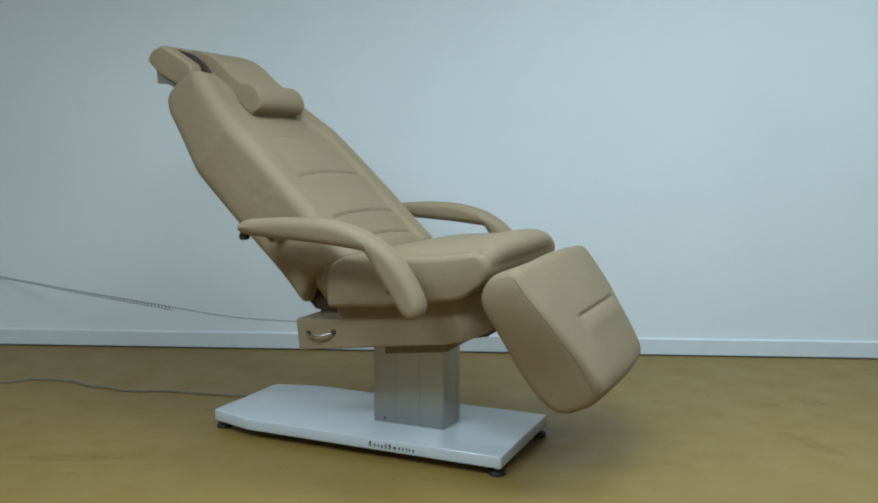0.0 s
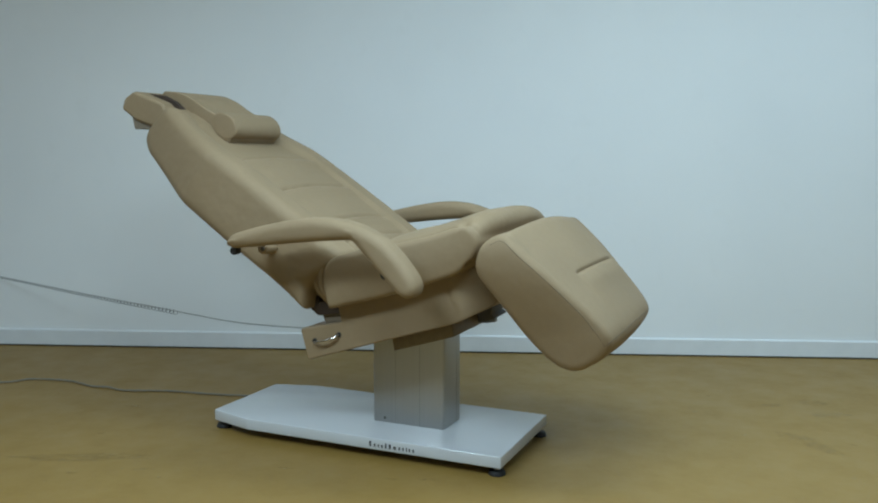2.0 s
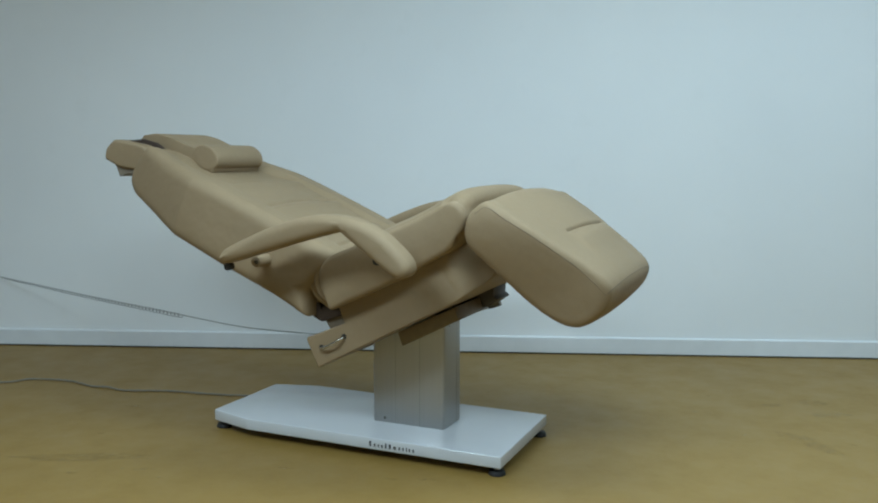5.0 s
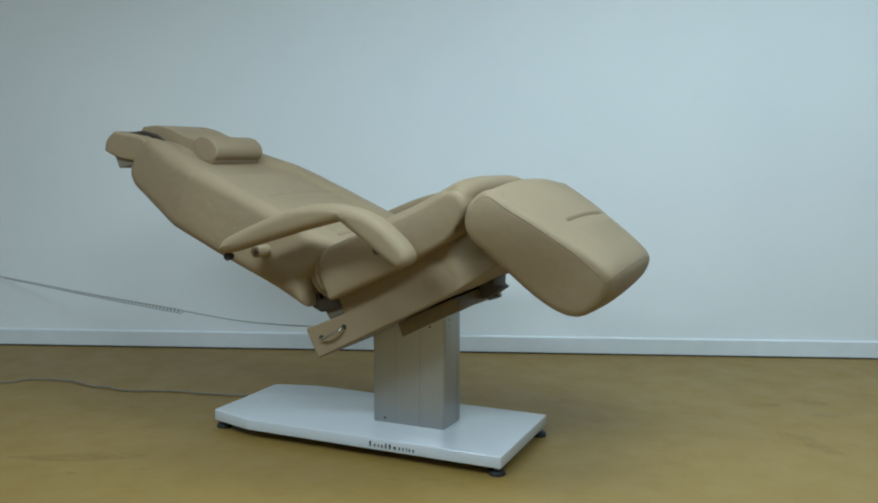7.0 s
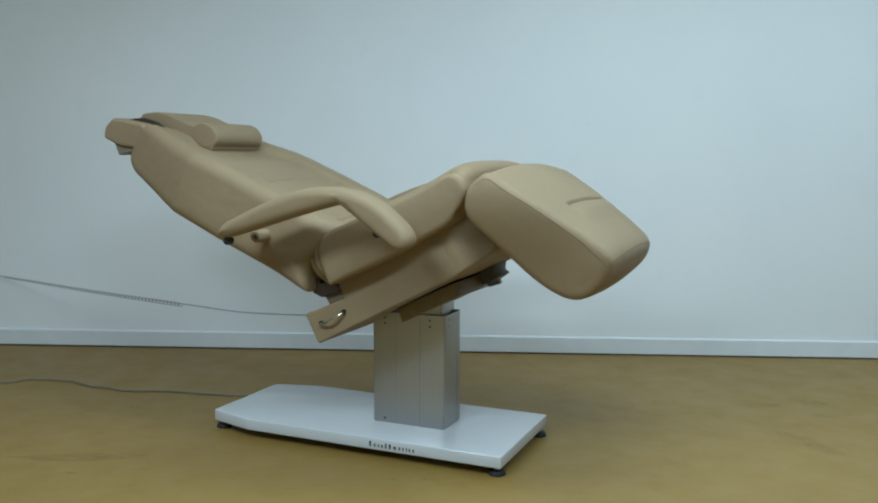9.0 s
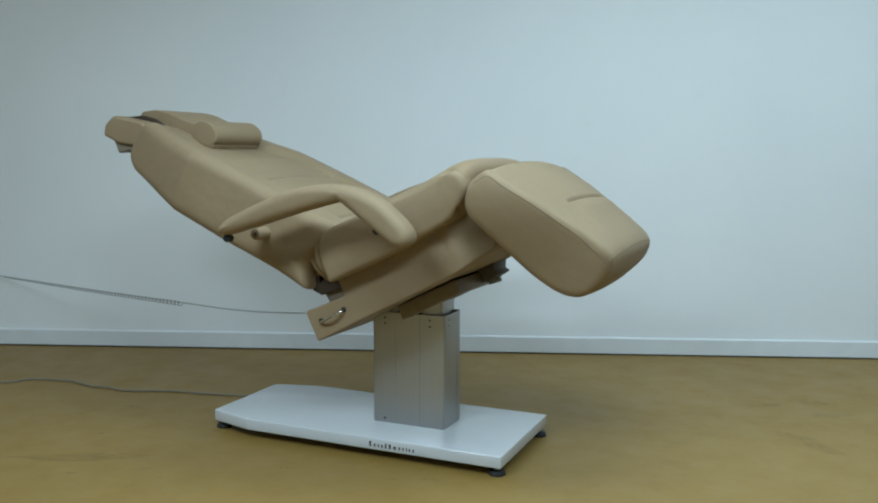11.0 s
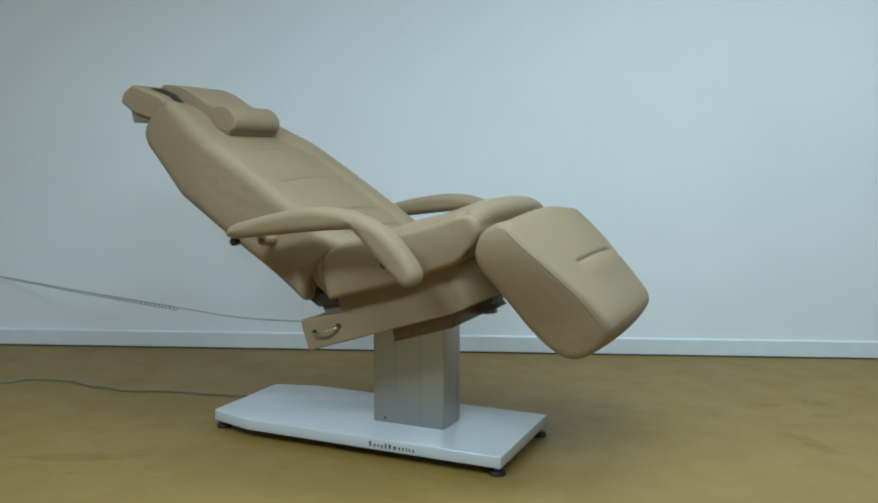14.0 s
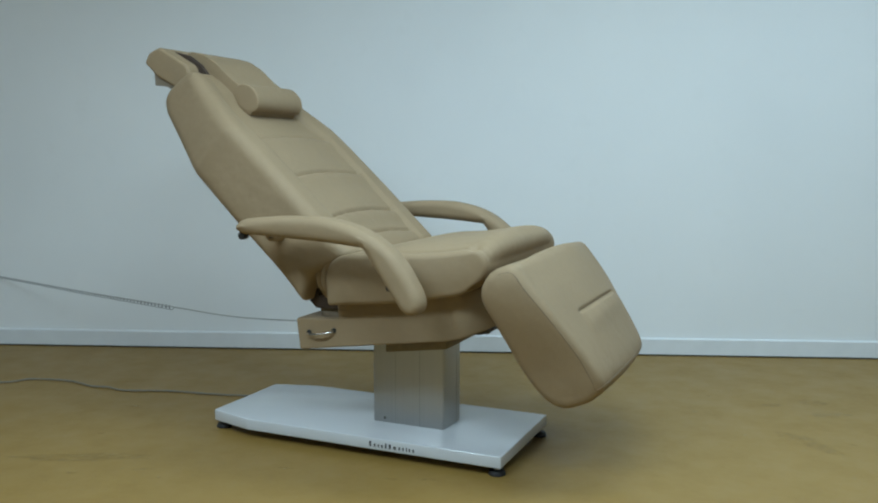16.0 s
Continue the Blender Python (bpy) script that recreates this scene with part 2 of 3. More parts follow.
slab("ceiling", XW - 0.15, XE + 0.15, YS - 0.15, BACK + 0.15, CEILING, CEILING + 0.12, CEIL, "plain white ceiling", "ceiling")


def baseboard():
    """A board with an eased top edge, standing a few millimetres above the floor over a dark joint."""
    outline = [(BACK - 0.001, 0.0076), (BACK - 0.013, 0.0076), (BACK - 0.013, 0.080), (BACK - 0.0115, 0.083), (BACK - 0.008, 0.086), (BACK - 0.001, 0.087)]
    bm = bmesh.new()
    rows = [[bm.verts.new((x, a, b)) for a, b in outline] for x in (XW, XE)]
    for i in range(len(outline)):
        j = (i + 1) % len(outline)
        bm.faces.new((rows[0][i], rows[0][j], rows[1][j], rows[1][i]))
    bm.faces.new(rows[0])
    bm.faces.new(rows[1][::-1])
    ob = part("baseboard", bm, TRIM, None)
    ob.matrix_world = ROOM.copy()
    tagged(ob, "white painted wooden baseboard along the wall", "baseboard", kind="structure")
    gap = part("trim", box_bm(XW, XE, BACK - 0.012, BACK - 0.001, 0.0005, 0.0072, 0), GAP, None)
    gap.matrix_world = ROOM.copy()
    tagged(gap, "dark joint between floor and baseboard", "trim", kind="structure")


baseboard()


def ceiling_light(x, y, sx, sy):
    thing = new("ceiling_light")
    thing.matrix_world = ROOM @ pose(x, y, CEILING)
    hx, hy = sx / 2 + 0.03, sy / 2 + 0.03
    for a, b, c, d in ((-hx, hx, -hy, -hy + 0.03), (-hx, hx, hy - 0.03, hy), (-hx, -hx + 0.03, -hy + 0.03, hy - 0.03), (hx - 0.03, hx, -hy + 0.03, hy - 0.03)):
        part("frame", box_bm(a, b, c, d, -0.06, 0.0), TRIM, thing)
    part("diffuser", box_bm(-hx + 0.03, hx - 0.03, -hy + 0.03, hy - 0.03, -0.03, -0.02, 0), GLOW, thing)
    tagged(thing, "white framed rectangular ceiling light panel", "ceiling light", "ceiling lights")


for lx, ly, sx, sy, watts in LIGHTS:
    ceiling_light(lx, ly, sx, sy)

# ---- the treatment chair ----
chair = new("treatment_chair")
tagged(chair, "beige vinyl reclining treatment chair on an aluminium lift column", "treatment chair")
MOVING = []                                    # what tilts and rises
RISING = []                                    # what only rises


def tilting(name, bm, material, label="", smooth=None):
    """A part of the chair in the tilting body, its origin on the axle."""
    bmesh.ops.translate(bm, verts=bm.verts, vec=-PIVOT)
    ob = part(name, bm, material, chair, label, smooth)
    ob.location = PIVOT
    MOVING.append(ob)
    return ob


def under(name, bm, material, parent, label="", smooth=None):
    """A sub-part of a tilting part."""
    bmesh.ops.translate(bm, verts=bm.verts, vec=-PIVOT)
    return part(name, bm, material, parent, label, smooth)


def base():
    plate = part("base_plate", prism_bm([(0.391, -0.236), (0.391, 0.236), (-0.537, 0.236), (-0.709, 0.19), (-0.709, -0.19), (-0.537, -0.236)],
                                        0.030, 0.0688, "z", 0.004, 3), ENAMEL, chair, "glossy white enamelled steel base plate", 40)
    # the maker's name along the front edge, as plain shapes
    x = -0.058
    for w, h in ((0.012, 0.017), (0.010, 0.010), (0.008, 0.010), (0.009, 0.010), (0.009, 0.016), (0.012, 0.015), (0.014, 0.010),
                 (0.009, 0.010), (0.008, 0.010), (0.005, 0.013), (0.009, 0.010), (0.009, 0.010)):
        part("lettering_bar", box_bm(x, x + w * 0.6, -0.2372, -0.2358, 0.041, 0.041 + h, 0), LETTER, plate)
        x += w + 0.0045
    for fx, fy in ((0.366, -0.200), (0.372, 0.205), (-0.690, -0.160), (-0.690, 0.155)):
        foot = part("foot", rod_bm((fx, fy, 0.0), (fx, fy, 0.015), 0.028, 24, 0.023, 0.003), RUBBER, chair, "black rubber levelling foot", 40)
        part("stem", rod_bm((fx, fy, 0.014), (fx, fy, 0.031), 0.009, 12), STEEL, foot)


def column():
    def profile(hx, hy, r):
        pts = []
        for cx, cy, a0 in ((hx - r, hy - r, 0), (-hx + r, hy - r, 90), (-hx + r, -hy + r, 180), (hx - r, -hy + r, 270)):
            for k in range(5):
                a = radians(a0 + 22.5 * k)
                pts.append((cx + r * math.cos(a), cy + r * math.sin(a)))
        return pts

    bm = bmesh.new()
    outer, inner = profile(0.132, 0.0712, 0.010), profile(0.127, 0.0662, 0.007)
    rings = [[bm.verts.new((a, b, z)) for a, b in o] for o, z in ((outer, 0.0688), (outer, 0.449), (inner, 0.449), (inner, 0.0688))]
    for a, b in zip(rings, rings[1:]):
        for i in range(len(a)):
            j = (i + 1) % len(a)
            bm.faces.new((a[i], a[j], b[j], b[i]))
    col = part("column", bm, ALU, chair, "brushed aluminium lift column sleeve", 30)
    for gx, wide in ((-0.046, 0.0004), (0.044, 0.0009)):
        part("groove", box_bm(gx - wide, gx + wide, -0.0716, -0.0708, 0.07, 0.449, 0), ALUDARK, col)
    for gy in (0.035,):
        part("groove", box_bm(0.1316, 0.1324, gy - 0.0008, gy + 0.0008, 0.07, 0.449, 0), ALUDARK, col)
    for sx, sz in ((-0.086, 0.084), (-0.084, 0.430), (-0.084, 0.411), (0.081, 0.432), (0.081, 0.411)):
        part("screw", rod_bm((sx, -0.0700, sz), (sx, -0.0722, sz), 0.0052 if sz < 0.1 else 0.0035, 12), GAP if sz > 0.1 else STEEL, col)
    for sy, sz in ((-0.03, 0.432), (-0.03, 0.411)):
        part("screw", rod_bm((0.131, sy, sz), (0.1326, sy, sz), 0.0035, 12), GAP, col)
    lift = part("lift_tube", prism_bm(profile(0.117, 0.057, 0.012), 0.10, 0.448, "z", 0), ALU, chair, "brushed aluminium inner lift tube", 30)
    part("head_plate", box_bm(-0.11, 0.11, -0.05, 0.05, 0.4478, 0.4580, 0.002), STEEL, lift)
    part("axle_block", prism_bm([(-0.2, 0.458), (0.05, 0.458), (-0.10, 0.52), (-0.17, 0.52)], -0.04, 0.04, "y", 0.002), STEEL, lift)
    RISING.append(lift)


def backrest():
    up = Vector((-0.719, 0.695))
    face = Vector((0.695, 0.719))
    seams = [Vector(p).dot(up) for p in ((-0.14, 0.690), (-0.209, 0.766), (-0.351, 0.892), (-0.486, 1.023))]

    def narrow(u):
        return max(0.70, 1.0 - 0.26 * max(0.0, u - 1.10) / 0.26)

    def relief(x, y, z, n):
        front = smooth_step(0.55, 0.85, n.dot(face))
        if front <= 0:
            return 0.0
        u = Vector((x, z)).dot(up)
        y = y / narrow(u)
        inside = 1 - smooth_step(0.205, 0.228, abs(y))
        wide = 1 - smooth_step(0.214, 0.224, abs(y))
        top = 1 - smooth_step(1.24, 1.30, u)
        d = -0.015 * inside * top
        d -= 0.009 * math.exp(-((abs(y) - 0.218) / 0.007) ** 2) * top
        d -= 0.013 * smooth_step(1.02, 1.14, u) * (1 - smooth_step(0.19, 0.27, abs(y)))
        for s in seams:
            v = u - s - 0.020 * (0.6 - (y / 0.22) ** 2)
            d += wide * (-0.010 * math.exp(-(v / 0.006) ** 2) + 0.007 * math.exp(-((v + 0.03) / 0.028) ** 2))
        return d * front

    outline = [(-0.262, 0.517, 0.012), (-0.346, 0.608, 0.05), (-0.492, 0.744, 0.05), (-0.606, 0.858, 0.05), (-0.682, 0.934, 0.02), (-0.770, 1.036, 0.05), (-0.856, 1.132, 0.035), (-0.850, 1.184, 0.03),
               (-0.792, 1.230, 0.03), (-0.735, 1.264, 0.03), (-0.685, 1.232, 0.05), (-0.602, 1.152, 0.06), (-0.475, 1.051, 0.08), (-0.344, 0.929, 0.08), (-0.244, 0.833, 0.08), (-0.070, 0.661, 0.02), (-0.215, 0.580, 0.03), (-0.246, 0.502, 0.012)]
    return tilting("backrest", cushion_bm(outline, 0.332, 0.042, 0.04, 0.006, 0.009, relief, puff=0.002, spine=((-0.26, 0.62), (-0.72, 1.14)), slim=True,
                                          taper=lambda x, z: narrow(Vector((x, z)).dot(up))),
                   VINYL, "padded beige vinyl backrest with stitched cross seams", 60)


def headrest():
    outline = [(-0.984, 1.304, 0.008), (-0.964, 1.338, 0.012), (-0.914, 1.356, 0.012), (-0.790, 1.284, 0.02), (-0.785, 1.244, 0.015), (-0.840, 1.205, 0.012), (-0.930, 1.252, 0.012)]
    ob = tilting("headrest", cushion_bm(outline, 0.182, 0.012, 0.012, 0.006, 0.02, centre=0.015, puff=0.005), VINYL, "small padded beige vinyl headrest", 50)
    under("bracket", prism_bm([(-0.956, 1.274), (-0.953, 1.224), (-0.905, 1.219), (-0.86, 1.198), (-0.76, 1.18), (-0.76, 1.22), (-0.835, 1.224), (-0.925, 1.258)], -0.150, 0.180, "y", 0.003), TAUPE, ob, "taupe steel headrest bracket")


def seat():
    def relief(x, y, z, n):
        top = smooth_step(0.0, 0.75, n.y)
        crown = max(0.0, 1 - (abs(y) / 0.335) ** 3.5)
        d = top * (0.033 * crown * smooth_step(-0.1, 0.12, x) + 0.003 * crown * math.exp(-((x - 0.30) / 0.09) ** 2) - 0.001 * crown * math.exp(-((x - 0.10) / 0.12) ** 2))
        # the pinch where the front roll is gathered at each side
        d -= 0.020 * math.exp(-((x - 0.338) / 0.014) ** 2 - ((abs(y) - 0.312) / 0.020) ** 2)
        d -= top * 0.006 * math.exp(-((abs(y) - 0.320) / 0.005) ** 2)
        return d

    outline = [(-0.148, 0.502, 0.01), (-0.156, 0.612, 0.05), (-0.110, 0.664, 0.05), (0.125, 0.670, 0.06), (0.236, 0.676, 0.06), (0.355, 0.695, 0.020), (0.383, 0.664, 0.03),
               (0.380, 0.626, 0.03), (0.350, 0.588, 0.03), (0.300, 0.556, 0.03), (0.080, 0.520, 0.03)]
    bm = cushion_bm(outline, 0.346, 0.018, 0.03, 0.006, 0.008, relief, centre=0.004, puff=0.004, slim=True, spine=((-0.075, 0.583), (0.296, 0.624)))
    stitched = [seam_line(bm, [((-0.08 + 0.42 * k / 40, s * 0.322), Vector((0, 0, -1))) for k in range(41)], lambda a: Vector((a[0], a[1], 1.0))) for s in (-1, 1)]
    ob = tilting("seat", bm, VINYL, "thick padded beige vinyl seat cushion", 50)
    for pts in stitched:
        under("stitching", tube_bm(pts, 0.0014, 6), THREAD, ob, "", 80)


def footrest():
    face = Vector((0.79, 0.61))

    def relief(x, y, z, n):
        front = smooth_step(0.5, 0.9, n.dot(face))
        u = Vector((x, z)).dot(Vector((0.61, -0.79)))
        v = u - FOOT_SEAM
        crown = max(0.0, 1 - (y / 0.33) ** 2)
        # the padding swells over the face, round its lower edge and under it
        padded = smooth_step(0.45, 0.85, max(n.dot(face), n.dot(Vector((0.95, -0.31))), n.dot(Vector((0.3, -0.95)))))
        d = padded * crown * (0.012 + 0.010 * smooth_step(0.2, 0.9, n.dot(face)))
        inside = 1 - smooth_step(0.20, 0.24, abs(y - 0.04))
        d += front * inside * (-0.010 * math.exp(-(v / 0.006) ** 2) + 0.007 * math.exp(-((v - 0.04) / 0.035) ** 2))
        return d

    FOOT_SEAM = Vector((0.586, 0.488)).dot(Vector((0.61, -0.79)))
    outline = [(0.370, 0.590, 0.04), (0.402, 0.640, 0.035), (0.472, 0.660, 0.028), (0.565, 0.540, 0.05), (0.648, 0.416, 0.05), (0.704, 0.318, 0.045), (0.672, 0.268, 0.04),
               (0.585, 0.233, 0.03), (0.521, 0.259, 0.035), (0.466, 0.331, 0.05), (0.398, 0.484, 0.05), (0.366, 0.548, 0.03)]
    narrow = lambda x, z: 0.74 + 0.26 * smooth_step(0.25, 0.62, z)
    bm = cushion_bm(outline, 0.390, 0.032, 0.035, 0.005, 0.009, relief, centre=0.010, puff=0.006, slim=True, spine=((0.45, 0.555), (0.60, 0.325)), taper=narrow)
    top, low = Vector((0.462, 0.0, 0.655)), Vector((0.698, 0.0, 0.310))

    def at(u, y):
        p = top.lerp(low, u)
        return Vector((p.x, 0.010 + y * narrow(p.x, p.z), p.z)) + Vector((0.79, 0, 0.61)) * 0.3

    path = [(k / 30 * 0.97, -0.386) for k in range(31)] + [(0.97 + 0.03 * math.sin(a * math.pi / 12), -0.386 + 0.02 * (1 - math.cos(a * math.pi / 12))) for a in range(1, 6)]
    path += [(1.0, -0.364 + 0.728 * k / 30) for k in range(31)]
    path += [(0.97 + 0.03 * math.cos(a * math.pi / 12), 0.366 + 0.02 * math.sin(a * math.pi / 12)) for a in range(1, 6)] + [(0.97 - k / 30 * 0.97, 0.386) for k in range(31)]
    stitched = seam_line(bm, [(q, Vector((-0.79, 0, -0.61))) for q in path], lambda q: at(*q))
    ob = tilting("footrest", bm, VINYL, "square padded beige vinyl leg rest with one cross seam", 50)
    under("stitching", tube_bm(stitched, 0.0015, 6), THREAD, ob, "", 80)


def armrest(s):
    outline = [(-0.365, 0.751, 0.02), (-0.340, 0.779, 0.03), (-0.185, 0.791, 0.08), (-0.035, 0.787, 0.08), (0.088, 0.751, 0.07), (0.186, 0.677, 0.07), (0.250, 0.562, 0.05),
               (0.238, 0.521, 0.03), (0.198, 0.519, 0.03), (0.143, 0.598, 0.05), (0.070, 0.704, 0.006), (-0.065, 0.718, 0.06), (-0.235, 0.728, 0.06), (-0.340, 0.735, 0.015)]
    ob = tilting("armrest", cushion_bm(outline, 0.043, 0.026, 0.03, 0.007, 0.012, centre=s * 0.473, slim=True, flat=True,
                                        spine=((-0.337, 0.757), (-0.185, 0.758), (-0.035, 0.752), (0.074, 0.729), (0.139, 0.658), (0.213, 0.548))), VINYL, "curved padded beige vinyl armrest", 60)
    under("end_cap", rod_bm((-0.350, s * 0.462, 0.728), (-0.350, s * 0.487, 0.728), 0.0125, 18, None, 0.003), RUBBER, ob, "black plastic end cap", 40)
    under("mount", rod_bm((-0.314, s * 0.27, 0.721), (-0.314, s * 0.392, 0.721), 0.024, 20, 0.018, 0.006), VINYL, ob, smooth=40)
    under("bolt", rod_bm((-0.309, s * 0.390, 0.719), (-0.309, s * 0.396, 0.719), 0.007, 12), DARKSTEEL, ob, "dark steel bolt")
    under("pivot_arm", rod_bm((0.142, s * 0.330, 0.592), (0.142, s * 0.440, 0.592), 0.011, 14), STEEL, ob, "steel arm bracket", 40)
    under("pivot_cap", rod_bm((0.140, s * 0.430, 0.592), (0.140, s * 0.474, 0.592), 0.0125, 18, None, 0.002), RUBBER, ob, "black plastic arm pivot cap", 40)


def underframe():
    # one long vinyl covered skirt below the seat, slack towards its front
    outline = [(-0.303, 0.445, 0.006), (-0.292, 0.341, 0.006), (-0.03, 0.374, 0.03), (0.25, 0.408, 0.05), (0.362, 0.446, 0.03), (0.340, 0.570, 0.02), (0.08, 0.528, 0.02), (-0.15, 0.512, 0.01), (-0.146, 0.451, 0.004)]
    # the front end is drawn in to turn it from the light into shade
    bm = cushion_bm(outline, 0.2765, 0.006, 0.02, 0.010, 0.03, puff=0.0, spine=((-0.22, 0.395), (0.24, 0.48)),
                    taper=lambda x, z: 1 - 0.34 * smooth_step(0.26, 0.37, x))
    for v in bm.verts:
        if abs(v.co.y) > 0.2:
            high = 0.3 + 0.7 * smooth_step(0.38, 0.47, v.co.z)
            along = v.co.x + 0.3 * (v.co.z - 0.46)
            v.co.y += math.copysign(high * (0.006 * math.exp(-((along - 0.285) / 0.040) ** 2) - 0.007 * math.exp(-((along - 0.205) / 0.045) ** 2)), v.co.y)
    skirt = tilting("skirt", bm, VINYL, "beige vinyl skirt round the tilt frame with a pull handle", 50)
    for s in (-1, 1):
        pts = glide([(-0.254, s * 0.274, 0.401), (-0.248, s * 0.290, 0.398), (-0.208, s * 0.300, 0.400), (-0.168, s * 0.290, 0.408), (-0.162, s * 0.274, 0.412)], 21)
        under("handle", tube_bm(pts, 0.0040, 10), CHROME, skirt, "chrome pull handle", 60)
        for px, pz in ((-0.254, 0.401), (-0.162, 0.412)):
            under("handle_rose", rod_bm((px, s * 0.2755, pz), (px, s * 0.281, pz), 0.0090, 14, 0.0075), GAP, skirt)
    # added dark block: the leg rest's shade on the skirt front, as colour
    tilting("leg_gap_shade", prism_bm([(0.320, 0.475), (0.325, 0.580), (0.385, 0.600), (0.425, 0.520), (0.392, 0.475)], -0.19, 0.19, "y", 0.004), CLOTH_AND_SHADE, "dark brown block standing in for shade behind the leg rest", 40)
    tilting("gusset", cushion_bm([(-0.240, 0.500, 0.01), (-0.140, 0.505, 0.01), (-0.120, 0.62, 0.02), (-0.14, 0.665, 0.02), (-0.235, 0.60, 0.02)], 0.262, 0.02, 0.02, 0.012, 0.03), VINYL, "folded vinyl gusset behind the seat", 60)
    # slack folds of vinyl between backrest and seat
    for s in (-1, 1):
        for dx, y, r in ((0.0, 0.312, 0.013), (-0.026, 0.300, 0.011)):
            pts = glide([(-0.098 + dx, s * (y - 0.04), 0.672), (-0.130 + dx, s * y, 0.652), (-0.158 + dx, s * (y + 0.006), 0.612), (-0.166 + dx, s * y, 0.566), (-0.160 + dx, s * (y - 0.04), 0.520)], 22)
            tilting("fold", tube_bm(pts, r, 10), VINYL, "", 80)
    tilting("rear_bracket", prism_bm([(-0.222, 0.440), (-0.232, 0.482), (-0.13, 0.482), (-0.13, 0.44)], -0.245, 0.245, "y", 0.004), HINGE, "brown painted steel back hinge bracket", 40)
    tilting("hinge_cover", prism_bm([(-0.236, 0.478), (-0.262, 0.503), (-0.245, 0.545), (-0.14, 0.545), (-0.14, 0.478)], -0.262, 0.262, "y", 0.006), CLOTH_AND_SHADE, "dark brown cloth hinge cover", 40)
    tilting("tilt_plate", prism_bm([(-0.055, 0.320), (0.165, 0.346), (0.165, 0.390), (-0.055, 0.368)], -0.13, 0.13, "y", 0.003), BROWN, "dark brown steel tilt plate", 40)
    frame_part = tilting("actuator_frame", prism_bm([(0.0, 0.352), (0.190, 0.352), (0.226, 0.362), (0.214, 0.378), (0.226, 0.405), (0.0, 0.386)], 0.09, 0.215, "y", 0.003), DARKSTEEL, "dark grey steel actuator frame", 40)
    under("rod", rod_bm((-0.01, 0.205, 0.340), (0.16, 0.205, 0.345), 0.006, 12), CHROME, frame_part, "chrome actuator rod", 60)
    under("stop", box_bm(0.142, 0.186, 0.19, 0.216, 0.335, 0.362, 0.003), STEEL, frame_part)


base()
column()
underframe()
seat()
backrest()
headrest()
footrest()
armrest(-1)
armrest(1)


def neck_pillow():
    """A thin padded flap that hangs over the headrest and ends in a round bolster, with a dark sheet below for the
    shade in the gap.
    """
    thing = new("neck_pillow")
    shift = Vector((-0.030, 0.040, 0.003)) - PIVOT

    def piece(name, bm, material, label="", smooth=50):
        bmesh.ops.translate(bm, verts=bm.verts, vec=shift)
        part(name, bm, material, thing, label, smooth)

    flap = [(-0.912, 1.351, 0.003), (-0.908, 1.356, 0.003), (-0.822, 1.328, 0.008), (-0.806, 1.340, 0.008), (-0.744, 1.324, 0.015), (-0.690, 1.290, 0.02), (-0.640, 1.243, 0.02), (-0.586, 1.205, 0.01),
            (-0.545, 1.118, 0.006), (-0.560, 1.104, 0.004), (-0.612, 1.146, 0.02), (-0.712, 1.240, 0.02), (-0.766, 1.287, 0.02), (-0.815, 1.320, 0.02)]
    piece("flap", cushion_bm(flap, 0.136, 0.004, 0.02, 0.007, 0.016), VINYL)
    turn = radians(-43)
    roll = []
    for k in range(20):
        a = k * math.tau / 20
        x, z = 0.058 * math.cos(a), 0.043 * math.sin(a)
        roll.append((-0.568 + x * math.cos(turn) - z * math.sin(turn), 1.166 + x * math.sin(turn) + z * math.cos(turn)))
    piece("roll", cushion_bm(roll, 0.1385, 0.006, 0.008, 0.007, 0.012, puff=0.001, spine=((-0.588, 1.184), (-0.548, 1.148))), VINYL, "round bolster end", 60)
    # dark sheet that paints the shadow between flap and headrest
    flap_shade = [(-0.918, 1.357), (-0.80, 1.322), (-0.751, 1.289), (-0.712, 1.242), (-0.612, 1.148), (-0.568, 1.106), (-0.576, 1.098), (-0.62, 1.136), (-0.725, 1.230), (-0.778, 1.276), (-0.86, 1.330), (-0.905, 1.346)]
    piece("flap_shade", prism_bm(flap_shade, -0.152, 0.130, "y", 0.001), CLOTH_AND_SHADE, "dark brown sheet standing in for shade under the flap", None)
    thing.location = PIVOT
    tagged(thing, "small beige vinyl neck pillow draped over the headrest", "pillow")
    MOVING.append(thing)


neck_pillow()


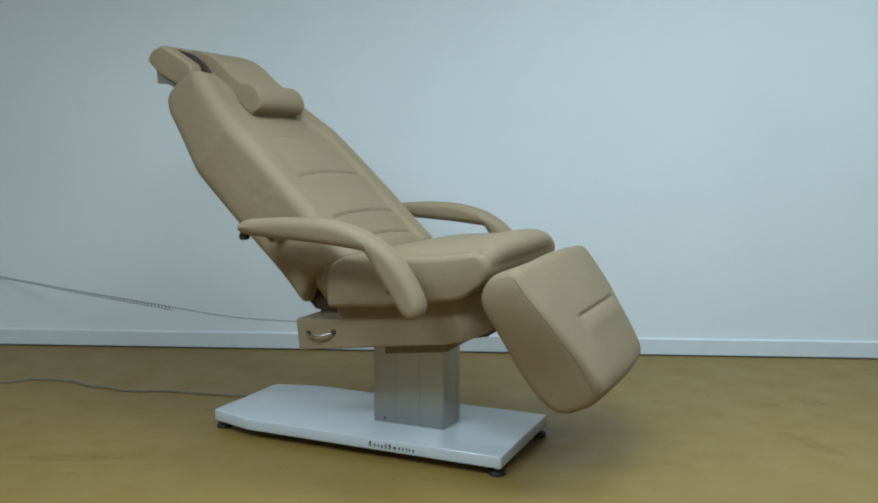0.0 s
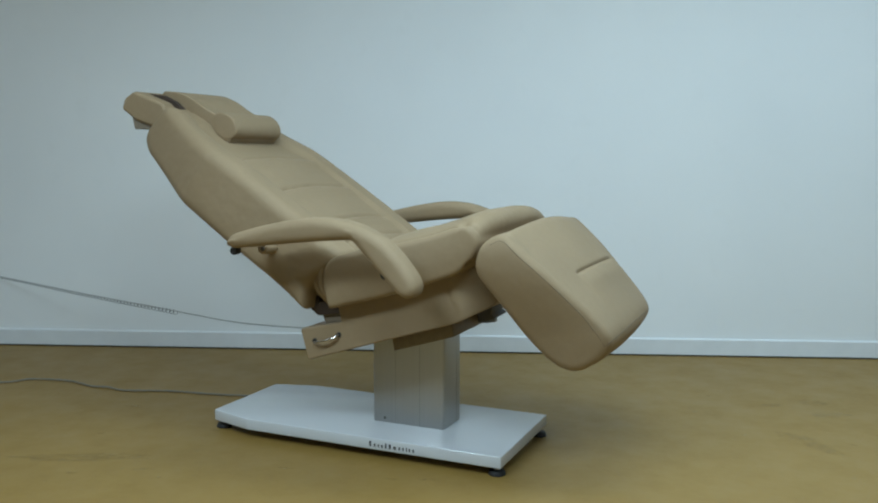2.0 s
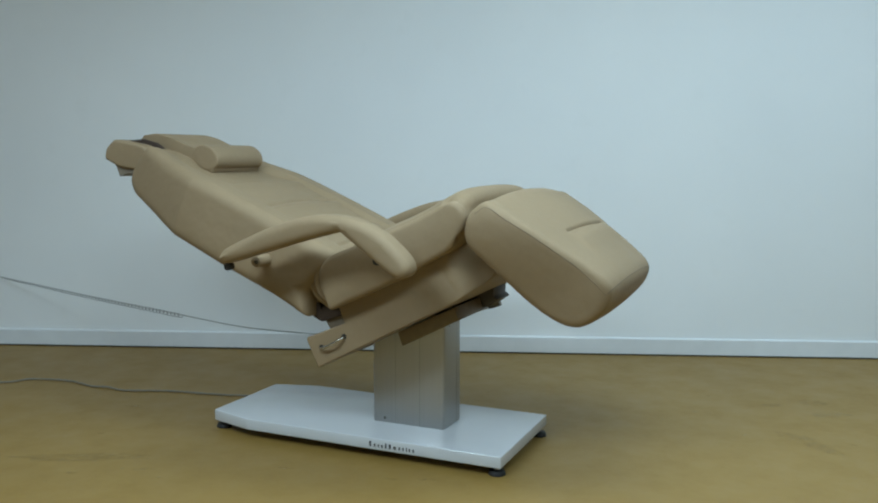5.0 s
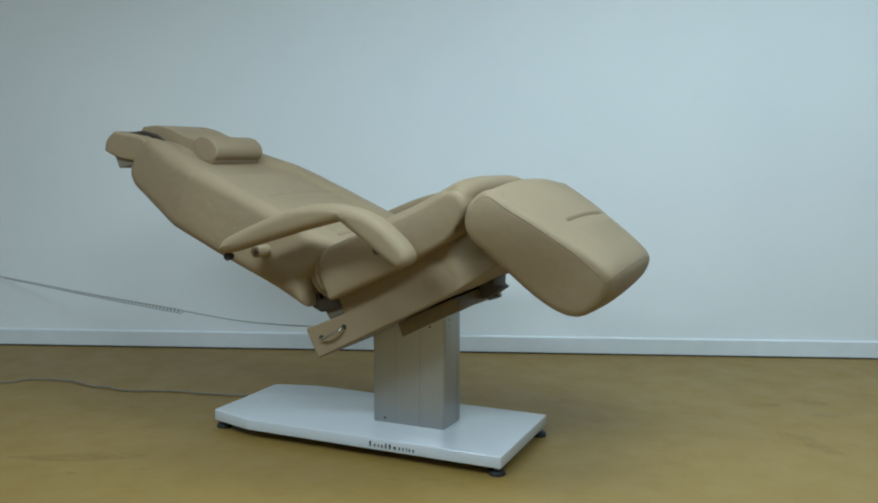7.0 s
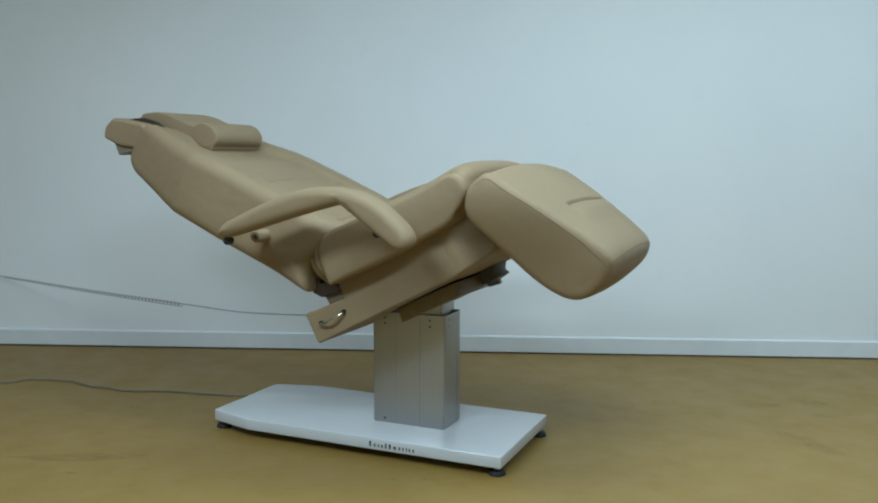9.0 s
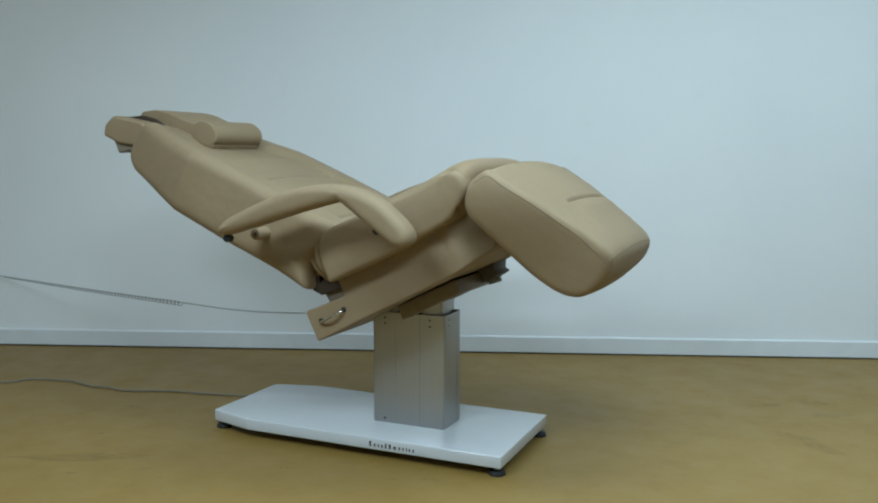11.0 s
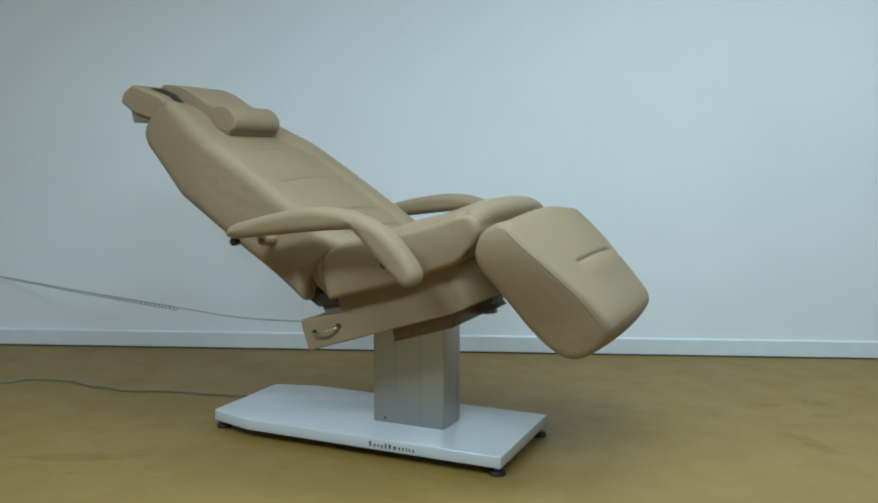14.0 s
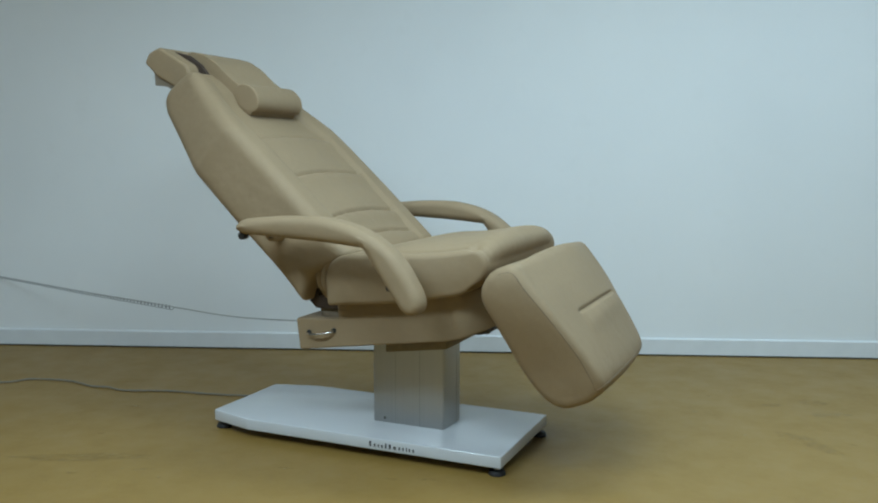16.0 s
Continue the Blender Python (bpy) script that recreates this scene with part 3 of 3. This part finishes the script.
# ---- cords ----
def coiled_cord():
    thing = new("coiled_cord")
    path = glide([(-2.70, 0.474, 0.360), (-2.27, 0.399, 0.350), (-1.85, 0.325, 0.340), (-1.27, 0.225, 0.332), (-0.935, 0.166, 0.328), (-0.70, 0.125, 0.338), (-0.463, 0.084, 0.358), (-0.27, 0.05, 0.392)], 560)
    part("lead", tube_bm([p - Vector(path[0]) for p in path[::8] + path[-1:]], 0.0025, 8), PALECORD, thing, "", 60)
    coil = []
    lo = next(i for i, p in enumerate(path) if p.x > -2.56)
    hi = next(i for i, p in enumerate(path) if p.x > -1.25)
    run, turns, gone = 0.0, 57, sum((path[i + 1] - path[i]).length for i in range(lo, hi))
    for i in range(lo, hi):
        for k in range(8):
            p = path[i].lerp(path[i + 1], k / 8)
            a = (run + (path[i + 1] - path[i]).length * k / 8) / gone * turns * math.tau
            coil.append(p - Vector(path[0]) + Vector((0, math.cos(a), math.sin(a) - 0.5)) * (0.004 + 0.0048 * run / gone))
        run += (path[i + 1] - path[i]).length
    part("coil", tube_bm(coil, 0.0017, 5), CORD, thing, "grey spiral part of the cord", 60)
    thing.location = path[0]
    tagged(thing, "thin grey coiled hand control cord hanging behind the chair", "cord")
    return thing, path[0]


hand_cord, CORD_FOOT = coiled_cord()


def power_cord():
    pts = glide([(-0.66, 0.17, 0.034), (-0.74, 0.195, 0.022), (-0.844, 0.188, 0.005), (-0.991, 0.150, 0.0045), (-1.187, 0.113, 0.0045), (-1.363, 0.046, 0.0045), (-1.460, 0.058, 0.0045), (-1.527, 0.039, 0.0045),
                 (-1.682, 0.065, 0.0045), (-1.854, 0.020, 0.0045), (-1.929, -0.075, 0.0045), (-2.3, -0.27, 0.0045), (-2.6, -0.3, 0.0045)], 180)
    ob = part("power_cord", tube_bm(pts, 0.0040, 8), FLOORCORD, None, "", 60)
    tagged(ob, "grey power cord lying on the floor", "power cord")


power_cord()


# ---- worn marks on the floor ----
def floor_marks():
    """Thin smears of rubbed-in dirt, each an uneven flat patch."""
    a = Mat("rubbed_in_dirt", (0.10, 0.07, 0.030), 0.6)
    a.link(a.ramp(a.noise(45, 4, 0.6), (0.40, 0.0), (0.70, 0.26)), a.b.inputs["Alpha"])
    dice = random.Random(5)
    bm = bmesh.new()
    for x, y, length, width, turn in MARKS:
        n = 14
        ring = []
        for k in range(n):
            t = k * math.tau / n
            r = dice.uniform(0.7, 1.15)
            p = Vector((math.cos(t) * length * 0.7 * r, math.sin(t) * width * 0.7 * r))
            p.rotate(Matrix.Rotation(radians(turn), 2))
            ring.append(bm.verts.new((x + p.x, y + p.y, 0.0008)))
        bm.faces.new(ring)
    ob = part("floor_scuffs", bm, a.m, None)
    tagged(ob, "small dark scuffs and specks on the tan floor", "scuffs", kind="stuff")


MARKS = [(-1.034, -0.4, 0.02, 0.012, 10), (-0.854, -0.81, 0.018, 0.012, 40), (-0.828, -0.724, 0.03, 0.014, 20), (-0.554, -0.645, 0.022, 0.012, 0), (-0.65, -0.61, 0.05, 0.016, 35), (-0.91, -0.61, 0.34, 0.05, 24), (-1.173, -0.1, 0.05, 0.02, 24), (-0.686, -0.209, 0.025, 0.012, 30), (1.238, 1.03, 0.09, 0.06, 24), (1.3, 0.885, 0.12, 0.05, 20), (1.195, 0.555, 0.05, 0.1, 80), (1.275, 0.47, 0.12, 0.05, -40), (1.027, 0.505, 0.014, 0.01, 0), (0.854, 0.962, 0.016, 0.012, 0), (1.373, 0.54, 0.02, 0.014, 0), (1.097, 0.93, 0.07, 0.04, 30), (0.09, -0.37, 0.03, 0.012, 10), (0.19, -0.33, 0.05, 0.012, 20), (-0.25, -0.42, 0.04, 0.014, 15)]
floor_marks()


# ---- what moves: the whole upper body tilts about the axle and the column lifts it ----
TILT = [(0.0, 0.0), (0.5, 2.62), (1.0, 5.17), (1.5, 7.74), (2.0, 10.26), (2.5, 12.87), (3.0, 15.56), (3.5, 18.24), (3.9, 19.9), (4.1, 20.2), (8.0, 20.2), (12.0, 20.2), (12.15, 19.85), (12.5, 18.2),
        (13.0, 15.62), (13.5, 13.1), (14.0, 10.62), (14.5, 8.13), (15.0, 5.68), (15.5, 3.3), (16.0, 0.87)]
LIFT = [(0.0, 0.0), (5.6, 0.0), (5.85, 0.003), (6.5, 0.0184), (7.0, 0.0304), (7.5, 0.0424), (8.0, 0.0545), (8.5, 0.0664), (9.0, 0.0785), (9.6, 0.0925), (9.8, 0.0945), (10.5, 0.0945), (10.7, 0.0925),
        (11.5, 0.0728), (12.0, 0.0593), (12.5, 0.0468), (13.0, 0.0411), (13.5, 0.0353), (14.0, 0.0291), (14.5, 0.0229), (15.0, 0.0170), (15.5, 0.0113), (16.0, 0.0055)]


def between(rows, t):
    for (a, u), (b, v) in zip(rows, rows[1:]):
        if a <= t <= b:
            return u + (v - u) * (t - a) / (b - a)
    return rows[-1][1]


def motions():
    times = sorted({t for t, v in TILT} | {t for t, v in LIFT})
    body = [(t, pose(PIVOT.x, 0, PIVOT.z + between(LIFT, t), 0, -between(TILT, t), 0)) for t in times]
    for ob in MOVING:
        walk(ob, body)
    for ob in RISING:
        walk(ob, [(t, pose(0, 0, between(LIFT, t))) for t in times])
    # the cord follows the panel that it is plugged into
    end = Vector((-0.27, 0.05, 0.392))
    rows = []
    for t in times:
        a = radians(between(TILT, t))
        d = end - PIVOT
        now = PIVOT + Vector((math.cos(a) * d.x - math.sin(a) * d.z, d.y, math.sin(a) * d.x + math.cos(a) * d.z + between(LIFT, t)))
        turn = (end - CORD_FOOT).rotation_difference(now - CORD_FOOT).to_matrix().to_4x4()
        slide = (now - CORD_FOOT).length - (end - CORD_FOOT).length
        rows.append((t, Matrix.Translation(CORD_FOOT + (now - CORD_FOOT).normalized() * slide) @ turn))
    walk(hand_cord, rows)


motions()
